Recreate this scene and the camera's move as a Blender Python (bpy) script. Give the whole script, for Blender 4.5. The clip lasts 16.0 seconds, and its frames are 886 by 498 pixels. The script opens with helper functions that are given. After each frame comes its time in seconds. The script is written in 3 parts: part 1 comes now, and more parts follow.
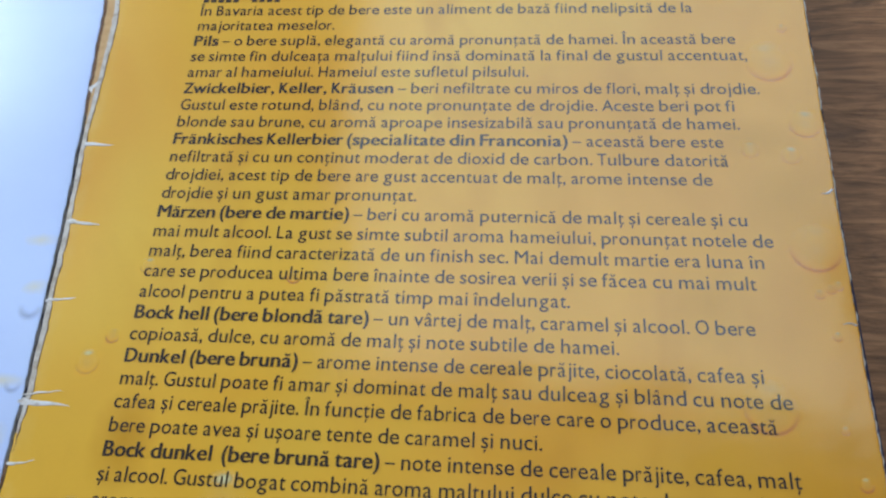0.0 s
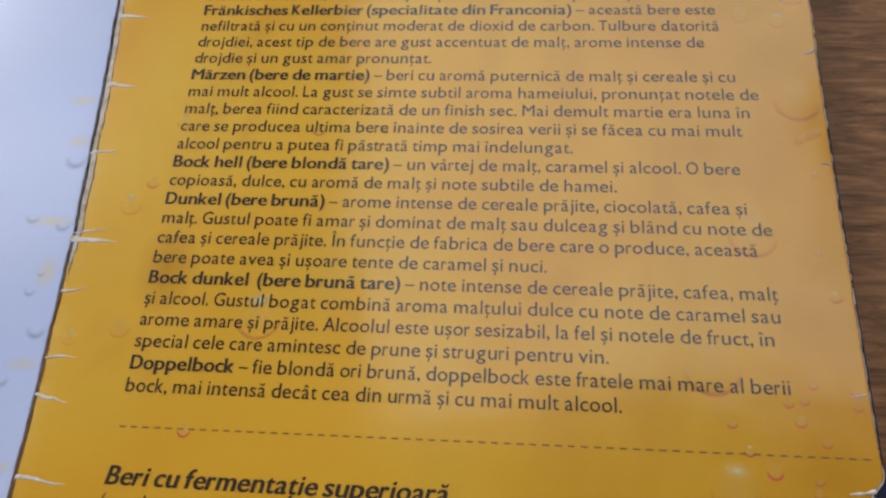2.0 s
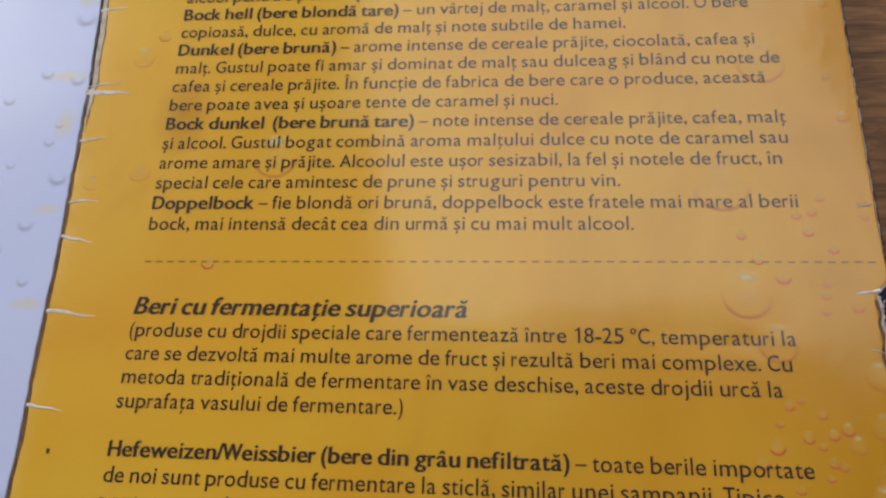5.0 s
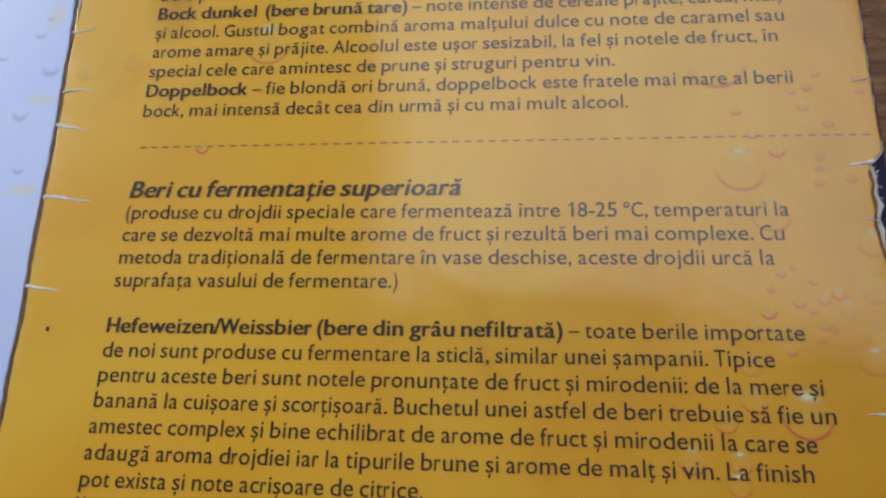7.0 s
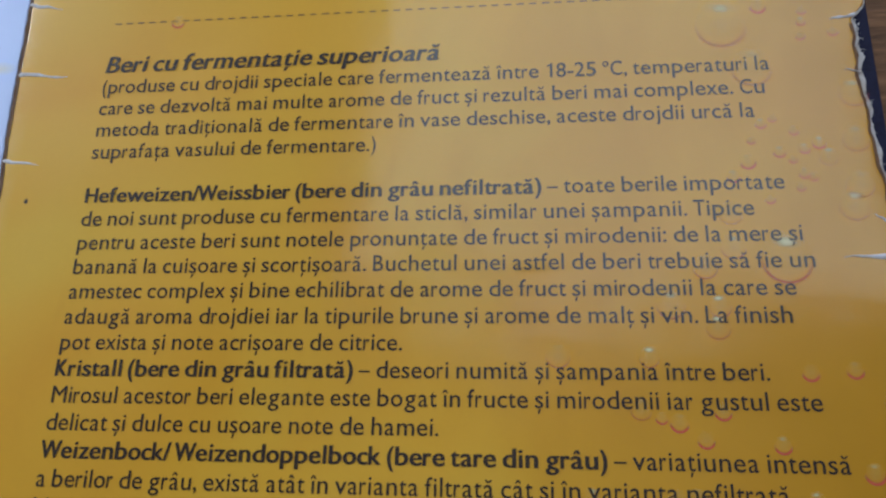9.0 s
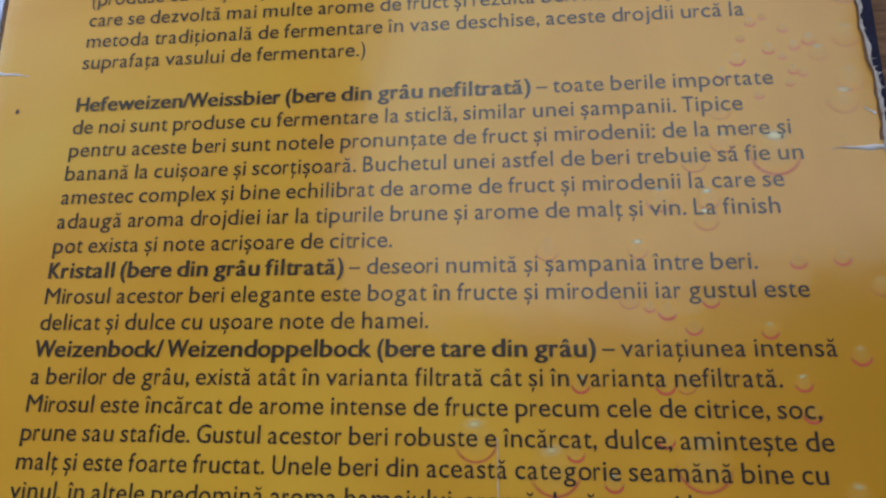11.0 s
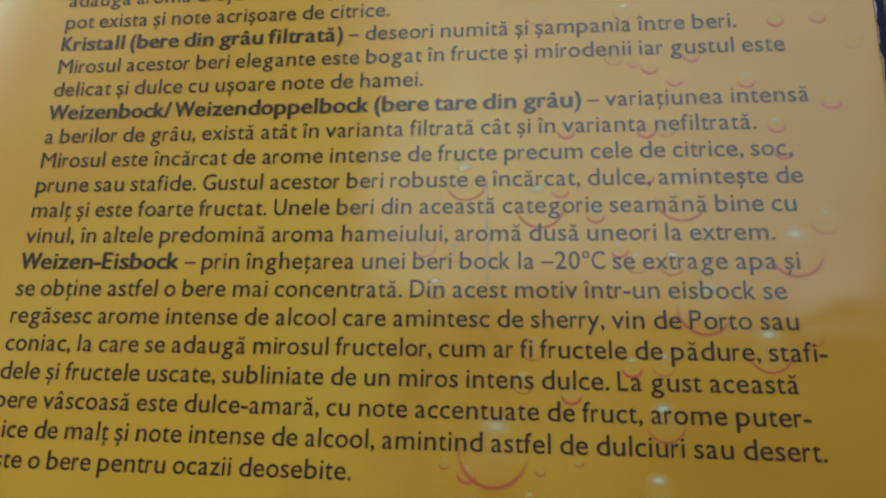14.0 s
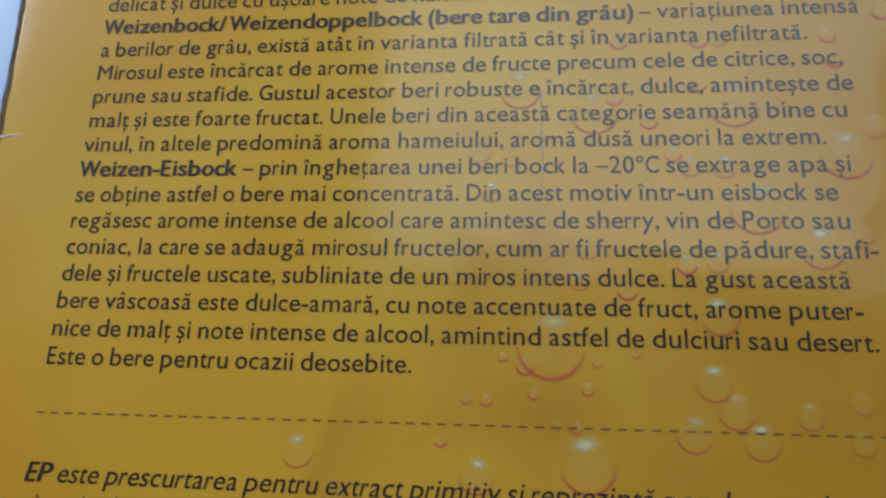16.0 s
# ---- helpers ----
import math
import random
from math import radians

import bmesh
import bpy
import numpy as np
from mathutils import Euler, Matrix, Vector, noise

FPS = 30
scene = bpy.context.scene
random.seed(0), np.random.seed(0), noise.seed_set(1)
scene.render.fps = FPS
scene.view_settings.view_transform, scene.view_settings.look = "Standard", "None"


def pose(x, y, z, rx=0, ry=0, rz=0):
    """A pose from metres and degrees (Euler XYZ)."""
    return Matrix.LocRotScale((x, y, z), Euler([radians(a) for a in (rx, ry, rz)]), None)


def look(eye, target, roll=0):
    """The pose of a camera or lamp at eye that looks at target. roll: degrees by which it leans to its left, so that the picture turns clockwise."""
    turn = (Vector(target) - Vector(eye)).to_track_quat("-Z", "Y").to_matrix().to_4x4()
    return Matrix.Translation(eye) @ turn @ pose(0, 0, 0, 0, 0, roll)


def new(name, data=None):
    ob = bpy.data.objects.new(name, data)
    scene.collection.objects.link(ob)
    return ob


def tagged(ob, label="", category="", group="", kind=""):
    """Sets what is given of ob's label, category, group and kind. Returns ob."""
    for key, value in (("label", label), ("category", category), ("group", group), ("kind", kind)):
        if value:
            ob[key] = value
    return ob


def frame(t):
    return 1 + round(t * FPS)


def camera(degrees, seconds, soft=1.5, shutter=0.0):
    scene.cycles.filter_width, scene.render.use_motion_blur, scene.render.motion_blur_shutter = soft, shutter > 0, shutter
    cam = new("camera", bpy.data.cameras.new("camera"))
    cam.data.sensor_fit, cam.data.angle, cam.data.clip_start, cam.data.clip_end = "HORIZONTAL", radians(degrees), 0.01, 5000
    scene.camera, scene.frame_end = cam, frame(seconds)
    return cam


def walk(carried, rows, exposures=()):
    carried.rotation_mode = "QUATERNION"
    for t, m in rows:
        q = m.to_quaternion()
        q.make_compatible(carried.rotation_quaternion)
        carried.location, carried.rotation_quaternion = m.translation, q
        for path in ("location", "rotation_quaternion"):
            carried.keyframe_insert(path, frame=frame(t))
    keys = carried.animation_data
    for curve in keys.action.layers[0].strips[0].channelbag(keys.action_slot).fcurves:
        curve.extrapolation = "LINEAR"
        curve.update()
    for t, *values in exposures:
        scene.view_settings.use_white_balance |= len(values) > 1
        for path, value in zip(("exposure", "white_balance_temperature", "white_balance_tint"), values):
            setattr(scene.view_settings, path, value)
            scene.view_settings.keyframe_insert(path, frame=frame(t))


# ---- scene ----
cam = camera(66.42, 16.0, soft=2.25)
PATH = [
    (0.0, look((0.08636, -0.13422, 0.89647), (0.07054, -0.07478, 0.75966), -12.594)),
    (0.5, look((0.08588, -0.13815, 0.89588), (0.07006, -0.07898, 0.75896), -12.694)),
    (1.0, look((0.08581, -0.14595, 0.89532), (0.07006, -0.08891, 0.75749), -13.148)),
    (1.5, look((0.08413, -0.15977, 0.89765), (0.06839, -0.10490, 0.75894), -13.400)),
    (2.0, look((0.08429, -0.16797, 0.89853), (0.06947, -0.11332, 0.75963), -12.610)),
    (2.5, look((0.08320, -0.17108, 0.89581), (0.06810, -0.11720, 0.75664), -13.037)),
    (3.0, look((0.08238, -0.17421, 0.89647), (0.06779, -0.12010, 0.75733), -12.389)),
    (3.5, look((0.08307, -0.17815, 0.89718), (0.06843, -0.12395, 0.75808), -12.547)),
    (4.0, look((0.08369, -0.18443, 0.89580), (0.06868, -0.13307, 0.75567), -13.945)),
    (4.5, look((0.08211, -0.19190, 0.89483), (0.06735, -0.14364, 0.75358), -15.268)),
    (4.7, look((0.08179, -0.19436, 0.89346), (0.06716, -0.14653, 0.75205), -15.562)),
    (6.8, look((0.08322, -0.21268, 0.88646), (0.06810, -0.16909, 0.74374), -18.015)),
    (7.0, look((0.08361, -0.21660, 0.88577), (0.06860, -0.17439, 0.74261), -18.458)),
    (7.5, look((0.08493, -0.22474, 0.88467), (0.07028, -0.18358, 0.74117), -18.463)),
    (8.0, look((0.08555, -0.22926, 0.88195), (0.07093, -0.18902, 0.73819), -19.078)),
    (8.5, look((0.08560, -0.23440, 0.87806), (0.07042, -0.19567, 0.73394), -20.913)),
    (9.0, look((0.08784, -0.23972, 0.87807), (0.07272, -0.20109, 0.73392), -20.978)),
    (9.2, look((0.08618, -0.24128, 0.87864), (0.07131, -0.20233, 0.73455), -20.629)),
    (11.3, look((0.09010, -0.25872, 0.87382), (0.07467, -0.22324, 0.72889), -23.393)),
    (11.5, look((0.08984, -0.26037, 0.87451), (0.07450, -0.22535, 0.72946), -23.461)),
    (12.0, look((0.08770, -0.26800, 0.87415), (0.07285, -0.23259, 0.72914), -22.137)),
    (12.5, look((0.08844, -0.27708, 0.87308), (0.07373, -0.24289, 0.72778), -22.541)),
    (13.0, look((0.08773, -0.28518, 0.87216), (0.07300, -0.25164, 0.72671), -22.693)),
    (13.5, look((0.08832, -0.29057, 0.87212), (0.07323, -0.25664, 0.72679), -23.138)),
    (14.0, look((0.09163, -0.29870, 0.87065), (0.07627, -0.26548, 0.72518), -23.889)),
    (14.5, look((0.08777, -0.30801, 0.87114), (0.07239, -0.27578, 0.72546), -23.896)),
    (15.0, look((0.08340, -0.31516, 0.87100), (0.06887, -0.28308, 0.72519), -23.018)),
    (15.5, look((0.08131, -0.31664, 0.87097), (0.06670, -0.28460, 0.72517), -23.270)),
    (16.0, look((0.08177, -0.31481, 0.87062), (0.06696, -0.28307, 0.72477), -23.657)),
]
walk(cam, PATH, [(0.0, 0.24, 5400, 1), (0.5, 0.08, 5650, 3), (1.5, -0.02, 6300, 9), (3.5, -0.03, 6850, 11), (4.5, -0.01, 6850, 13), (7.0, 0.03, 6000, 9),
                 (8.0, -0.08, 5550, 8), (9.0, -0.14, 5400, 6), (11.5, -0.10, 5650, 8), (12.5, -0.15, 5300, 4), (14.5, -0.13, 5250, 0), (16.0, -0.11, 5300, -1)])

# ---- light ----
world = bpy.data.worlds.new("world")
scene.world = world
world.use_nodes = True
wn = world.node_tree
sky = wn.nodes.new("ShaderNodeTexSky")
sky.sky_type, sky.sun_disc = "NISHITA", False
sky.sun_elevation, sky.sun_rotation = radians(38), radians(200)
wn.nodes["Background"].inputs["Strength"].default_value = 0.1
wn.links.new(sky.outputs["Color"], wn.nodes["Background"].inputs["Color"])

CEIL = 2.40                                   # underside of the ceiling
WIN = (-0.33, 1.15, 0.16, 2.10)              # roof window: x0, x1, y0, y1


def window_light():
    lamp = bpy.data.lights.new("window_light", "AREA")
    lamp.shape, lamp.size, lamp.size_y = "RECTANGLE", WIN[1] - WIN[0] - 0.02, WIN[3] - WIN[2] - 0.02
    lamp.energy, lamp.color = 21.5, (1.0, 0.985, 0.94)
    ob = new("window_light", lamp)
    ob.matrix_world = pose((WIN[0] + WIN[1]) / 2, (WIN[2] + WIN[3]) / 2, CEIL + 0.03)
    return ob


window_light()
SIDE = (-0.10, 0.90, 0.86, 1.36)              # unseen window added in the west wall for fill light: y0, y1, z0, z1


# fill lamp added to brighten the pages from the left
def side_light():
    lamp = bpy.data.lights.new("side_fill_light", "AREA")
    lamp.shape, lamp.size, lamp.size_y = "RECTANGLE", SIDE[3] - SIDE[2] - 0.04, SIDE[1] - SIDE[0] - 0.04
    lamp.energy, lamp.color = 22.0, (0.93, 0.96, 1.0)
    ob = new("side_fill_light", lamp)
    ob.matrix_world = look((-0.78, (SIDE[0] + SIDE[1]) / 2, (SIDE[2] + SIDE[3]) / 2), (0, (SIDE[0] + SIDE[1]) / 2, (SIDE[2] + SIDE[3]) / 2))
    return ob


side_light()


# ---- materials ----
class Mat:
    """A small builder for node materials."""

    def __init__(self, name, rough=0.5, ior=1.5):
        self.m = bpy.data.materials.new(name)
        self.m.use_nodes = True
        self.t = self.m.node_tree
        self.b = self.t.nodes["Principled BSDF"]
        self.b.inputs["Roughness"].default_value = rough
        self.b.inputs["IOR"].default_value = ior

    def laminate(self):
        """A clear film over a hazier print."""
        self.b.inputs["Roughness"].default_value = 0.5
        self.b.inputs["Coat Weight"].default_value = 1.0
        self.b.inputs["Coat Roughness"].default_value = 0.15
        self.b.inputs["Specular IOR Level"].default_value = 0.18
        return self

    def node(self, kind, **values):
        n = self.t.nodes.new(kind)
        for key, v in values.items():
            n.inputs[key.replace("_", " ")].default_value = v
        return n

    def link(self, a, b):
        self.t.links.new(a, b)

    def coords(self, which="Object", scale=(1, 1, 1), turn=(0, 0, 0)):
        c = self.t.nodes.new("ShaderNodeTexCoord")
        m = self.node("ShaderNodeMapping", Scale=scale, Rotation=turn)
        self.link(c.outputs[which], m.inputs["Vector"])
        return m.outputs["Vector"]

    def noise(self, vec, scale, detail=3.0, rough=0.5, warp=0.0):
        n = self.node("ShaderNodeTexNoise", Scale=scale, Detail=detail, Roughness=rough, Distortion=warp)
        self.link(vec, n.inputs["Vector"])
        return n.outputs["Fac"]

    def ramp(self, fac, stops):
        r = self.t.nodes.new("ShaderNodeValToRGB")
        els = r.color_ramp.elements
        while len(els) < len(stops):
            els.new(0.5)
        for e, (p, c) in zip(els, stops):
            e.position, e.color = p, (*c, 1) if len(c) == 3 else c
        self.link(fac, r.inputs["Fac"])
        return r.outputs["Color"]

    def mix(self, fac, a, b, mode="MIX"):
        n = self.t.nodes.new("ShaderNodeMix")
        n.data_type, n.blend_type = "RGBA", mode
        for value, key in ((fac, 0), (a, 6), (b, 7)):
            if isinstance(value, (int, float)):
                n.inputs[key].default_value = value
            elif isinstance(value, tuple):
                n.inputs[key].default_value = (*value, 1)
            else:
                self.link(value, n.inputs[key])
        return n.outputs[2]

    def math(self, op, a, b=0.0, c=0.0, clamp=False):
        n = self.t.nodes.new("ShaderNodeMath")
        n.operation, n.use_clamp = op, clamp
        for i, v in enumerate((a, b, c)):
            if isinstance(v, (int, float)):
                n.inputs[i].default_value = v
            else:
                self.link(v, n.inputs[i])
        return n.outputs[0]

    def color(self, c):
        if isinstance(c, tuple):
            self.b.inputs["Base Color"].default_value = (*c, 1)
        else:
            self.link(c, self.b.inputs["Base Color"])
        return self

    def bump(self, *layers):
        """Layers of (height socket, metres)."""
        last = None
        for h, metres in layers:
            n = self.node("ShaderNodeBump", Strength=1.0, Distance=metres)
            self.link(h, n.inputs["Height"])
            if last is not None:
                self.link(last, n.inputs["Normal"])
            last = n.outputs["Normal"]
        self.link(last, self.b.inputs["Normal"])
        self.link(last, self.b.inputs["Coat Normal"])
        return self


def paper_relief(k, amount=1.0):
    """Slow waves of a laminated sheet and its fine tooth, in world metres."""
    g = k.t.nodes.new("ShaderNodeNewGeometry").outputs["Position"]
    slow = k.noise(g, 11.0, 1.0, 0.4)
    mid = k.noise(g, 70.0, 2.0, 0.5)
    fine = k.noise(g, 2600.0, 2.0, 0.6)
    k.bump((slow, 0.0045 * amount), (mid, 0.00022 * amount), (fine, 0.000006 * amount))


# amber print patches, also painting in reflection gaps and lower-right shade: x, y, half width, half height in mm
AMBER_SHADE = [(150, -170, 12, 15), (128, -84, 11, 11), (153, -113, 8, 8), (148, -157, 10, 7),
         (129, -308, 24, 18), (88, -317, 20, 11), (147, -264, 14, 22), (4, -118, 8, 14), (112, -326, 30, 14), (143, -44, 12, 7), (150, -228, 10, 14),
         (150, -255, 40, 55), (140, -322, 50, 34), (156, -200, 22, 30), (148, -58, 15, 12), (150, -126, 14, 9)]


SMEARS = [(-27.5, -106.8, 6.5, 1.8), (-26.0, -84.8, 4.0, 2.4), (-25.2, -142.0, 4.5, 2.0), (-25.6, -164.5, 5.0, 1.8), (-28.0, -73.0, 5.0, 2.0), (-25.5, -120.0, 3.0, 5.0)]


def patches(k, rows, warp):
    """A soft mask of uneven ovals."""
    mask = 0.0
    for x, y, a, b in rows:
        m = k.node("ShaderNodeMapping", Location=(-x / a, -y / b, 0), Scale=(1000.0 / a, 1000.0 / b, 0))
        k.link(k.t.nodes.new("ShaderNodeTexCoord").outputs["Object"], m.inputs["Vector"])
        n = k.t.nodes.new("ShaderNodeVectorMath")
        n.operation = "LENGTH"
        k.link(m.outputs["Vector"], n.inputs[0])
        mask = k.math("MAXIMUM", mask, k.math("SUBTRACT", k.math("MULTIPLY_ADD", warp, 1.1, 0.45), n.outputs["Value"], 0, True))
    return mask


def gold_paper():
    k = Mat("gold_print", 0.22)
    v = k.coords("Object", (1, 1, 1))
    big = k.noise(v, 17.0, 2.0, 0.5, 0.6)
    tall = k.noise(k.coords("Object", (1.0, 0.55, 1), (0, 0, 0.35)), 34.0, 2.0, 0.55, 0.8)
    fine = k.noise(v, 900.0, 3.0, 0.6)
    col = k.ramp(big, [(0.30, (0.72, 0.362, 0.016)), (0.48, (0.75, 0.414, 0.024)), (0.70, (0.76, 0.460, 0.036))])
    sep = k.t.nodes.new("ShaderNodeSeparateXYZ")
    k.link(v, sep.inputs[0])
    outer = k.math("ADD", k.math("MULTIPLY_ADD", sep.outputs[0], 9.0, -0.52), k.math("MULTIPLY", k.math("SUBTRACT", tall, 0.5), 0.9), 0, True)
    col = k.mix(k.math("MULTIPLY", outer, 0.9), col, (0.54, 0.250, 0.006))     # amber towards the outer edge, with the shade on that side put into the colour
    spots = k.ramp(tall, [(0.60, (0, 0, 0)), (0.74, (1, 1, 1))])
    col = k.mix(k.math("MULTIPLY", spots, 0.35), col, (0.56, 0.27, 0.010))
    warp = k.noise(v, 45.0, 3.0, 0.6)
    patch = patches(k, AMBER_SHADE, warp)
    col = k.mix(k.math("MULTIPLY", patch, 0.85, 0, True), col, (0.53, 0.262, 0.004))
    col = k.mix(k.math("MULTIPLY", fine, 0.10), col, (0.45, 0.25, 0.03))
    # paler, mottled band beside the fold
    inner = k.math("ADD", sep.outputs[0], k.math("MULTIPLY", k.math("MAXIMUM", k.math("ADD", sep.outputs[1], 0.125), 0.0), 0.045))
    pale_edge = k.math("MULTIPLY_ADD", k.math("ADD", inner, 0.0205), -210.0, 1.0, True)
    pale_edge = k.math("MULTIPLY", pale_edge, k.ramp(k.noise(v, 130.0, 4.0, 0.6), [(0.35, (0, 0, 0)), (0.62, (1, 1, 1))]))
    col = k.mix(k.math("MULTIPLY", pale_edge, 0.28), col, (0.80, 0.62, 0.26))
    k.color(col)
    rough = k.noise(v, 60.0, 3.0)
    k.laminate()
    k.link(k.math("MULTIPLY_ADD", rough, 0.12, 0.09), k.b.inputs["Coat Roughness"])
    paper_relief(k)
    return k.m


def white_print():
    k = Mat("white_print", 0.35)
    v = k.coords()
    big = k.noise(v, 22.0, 3.0)
    fine = k.noise(v, 1200.0, 3.0)
    col = k.ramp(big, [(0.3, (0.54, 0.635, 0.99)), (0.7, (0.59, 0.685, 0.995))])
    col = k.mix(k.math("MULTIPLY", patches(k, SMEARS, k.noise(v, 160.0, 3.0, 0.6)), 0.55, 0, True), col, (0.72, 0.62, 0.36))
    col = k.mix(k.math("MULTIPLY", fine, 0.08), col, (0.5, 0.55, 0.7))
    k.color(col)
    paper_relief(k, 0.6)
    return k.m


def bare_paper(name, tone, dirt):
    k = Mat(name, 0.85)
    v = k.coords()
    n = k.noise(v, 420.0, 4.0, 0.65)
    s = k.noise(v, 90.0, 3.0, 0.6)
    col = k.ramp(n, [(0.32, dirt), (0.56, tone)])
    col = k.mix(k.math("MULTIPLY", s, 0.35), col, dirt)
    k.color(col)
    k.bump((n, 0.00012), (s, 0.0003))
    return k.m


def ink(name, tone, rough=0.24):
    k = Mat(name, rough)
    v = k.t.nodes.new("ShaderNodeNewGeometry").outputs["Position"]
    n = k.noise(v, 1500.0, 2.0)
    k.color(k.ramp(n, [(0.3, tone), (0.7, tuple(c * 1.35 for c in tone))]))
    k.laminate()
    paper_relief(k)
    return k.m


def bubble_print(name, width, strength, shine):
    """A printed bubble on a unit disc: a red crescent below, a pale glint above."""
    k = Mat(name, 0.22)
    c = k.t.nodes.new("ShaderNodeTexCoord").outputs["Object"]
    sep = k.t.nodes.new("ShaderNodeSeparateXYZ")
    k.link(c, sep.inputs[0])
    u, v = sep.outputs[0], sep.outputs[1]
    d = k.math("SQRT", k.math("ADD", k.math("MULTIPLY", u, u), k.math("MULTIPLY", v, v)))
    e = k.math("DIVIDE", k.math("SUBTRACT", d, 0.86), width)
    ring = k.math("POWER", 2.718, k.math("MULTIPLY", k.math("MULTIPLY", e, e), -1.0))
    low = k.math("MULTIPLY_ADD", v, -1.5, 0.12, True)
    arc = k.math("MULTIPLY", k.math("MULTIPLY", ring, low), strength)
    gu = k.math("DIVIDE", u, 0.40)
    gv = k.math("DIVIDE", k.math("SUBTRACT", v, 0.64), 0.22)
    g = k.math("ADD", k.math("MULTIPLY", gu, gu), k.math("MULTIPLY", gv, gv))
    rnd = k.t.nodes.new("ShaderNodeObjectInfo").outputs["Random"]
    glint = k.math("MULTIPLY", k.math("POWER", 2.718, k.math("MULTIPLY", g, -1.0)), k.math("MULTIPLY_ADD", rnd, 0.5, shine))
    body = k.math("MULTIPLY", k.math("SUBTRACT", 0.95, d, 0, True), 0.25)
    alpha = k.math("MAXIMUM", arc, k.math("MAXIMUM", glint, body))
    col = k.mix(k.math("GREATER_THAN", arc, k.math("MAXIMUM", glint, body)), k.mix(k.math("MULTIPLY", glint, 2.0, 0, True), (0.98, 0.70, 0.18), (0.86, 0.90, 0.58)), (0.72, 0.13, 0.085))
    k.color(col)
    k.link(alpha, k.b.inputs["Alpha"])
    k.laminate()
    paper_relief(k)
    return k.m


def droplet_print():
    """A printed water drop on white: grey-blue shade below, white body."""
    k = Mat("droplet_print", 0.35)
    c = k.t.nodes.new("ShaderNodeTexCoord").outputs["Object"]
    sep = k.t.nodes.new("ShaderNodeSeparateXYZ")
    k.link(c, sep.inputs[0])
    u, v = sep.outputs[0], sep.outputs[1]
    d = k.math("SQRT", k.math("ADD", k.math("MULTIPLY", u, u), k.math("MULTIPLY", v, v)))
    e = k.math("DIVIDE", k.math("SUBTRACT", d, 0.66), 0.24)
    ring = k.math("POWER", 2.718, k.math("MULTIPLY", k.math("MULTIPLY", e, e), -1.0))
    low = k.math("MULTIPLY_ADD", v, -0.9, 0.15, True)
    k.color((0.36, 0.40, 0.58))
    k.link(k.math("MULTIPLY", k.math("MULTIPLY", ring, low), 0.45), k.b.inputs["Alpha"])
    return k.m


def table_wood():
    k = Mat("table_wood", 0.38)
    v = k.coords("Object", (1.0, 9.0, 4.0), (0, 0, 0.16))
    long_grain = k.noise(v, 22.0, 7.0, 0.72, 2.2)
    pores = k.noise(k.coords("Object", (1.0, 14.0, 6.0), (0, 0, 0.16)), 90.0, 4.0, 0.7, 0.6)
    broad = k.noise(k.coords("Object", (1.0, 3.0, 1.0), (0, 0, 0.16)), 12.0, 3.0, 0.5, 1.6)
    col = k.ramp(long_grain, [(0.34, (0.09, 0.041, 0.018)), (0.50, (0.26, 0.125, 0.054)), (0.68, (0.47, 0.24, 0.110))])
    col = k.mix(k.math("MULTIPLY", k.ramp(pores, [(0.52, (0, 0, 0)), (0.66, (1, 1, 1))]), 0.45), col, (0.055, 0.028, 0.015))
    col = k.mix(k.math("MULTIPLY", broad, 0.5), col, (0.10, 0.055, 0.032))
    k.color(col)
    k.b.inputs["Specular IOR Level"].default_value = 0.3
    k.link(k.math("MULTIPLY_ADD", pores, 0.25, 0.38), k.b.inputs["Roughness"])
    k.bump((long_grain, 0.0002), (pores, 0.00015))
    return k.m


def plaster(name, tone):
    k = Mat(name, 0.8)
    v = k.coords()
    n = k.noise(v, 3.0, 4.0)
    f = k.noise(v, 140.0, 3.0)
    k.color(k.ramp(n, [(0.3, tuple(c * 0.9 for c in tone)), (0.7, tone)]))
    k.bump((f, 0.0008))
    return k.m


def floor_wood():
    k = Mat("floor_wood", 0.5)
    v = k.coords("Object", (1.0, 8.0, 1.0))
    n = k.noise(v, 5.0, 5.0, 0.6, 0.6)
    k.color(k.ramp(n, [(0.3, (0.14, 0.08, 0.045)), (0.7, (0.28, 0.17, 0.10))]))
    k.bump((n, 0.0006))
    return k.m


M_GOLD, M_WHITE = gold_paper(), white_print()
M_CORE = bare_paper("torn_paper", (0.78, 0.76, 0.78), (0.50, 0.44, 0.40))
M_WORN = bare_paper("worn_fold", (0.66, 0.61, 0.57), (0.40, 0.32, 0.25))
M_SHEETS = bare_paper("page_edges", (0.30, 0.26, 0.22), (0.12, 0.09, 0.07))
M_COVER = bare_paper("cover_board", (0.022, 0.024, 0.075), (0.012, 0.012, 0.042))
M_INK = ink("dark_ink", (0.034, 0.023, 0.017))
M_DASH = ink("dash_ink", (0.17, 0.090, 0.034))
M_CRACK = bare_paper("crack_shade", (0.17, 0.15, 0.145), (0.05, 0.042, 0.038))
M_TAN = bare_paper("cloth_band", (0.58, 0.37, 0.17), (0.46, 0.27, 0.11))
# brown of the thin fold line; also painted shade in the fold and tear
M_LINE = bare_paper("fold_line", (0.19, 0.10, 0.05), (0.09, 0.042, 0.020))
M_FAINT_SMALL = bubble_print("faint_small_bubble_print", 0.15, 0.5, 0.05)
M_FAINT = bubble_print("faint_bubble_print", 0.06, 0.36, 0.12)
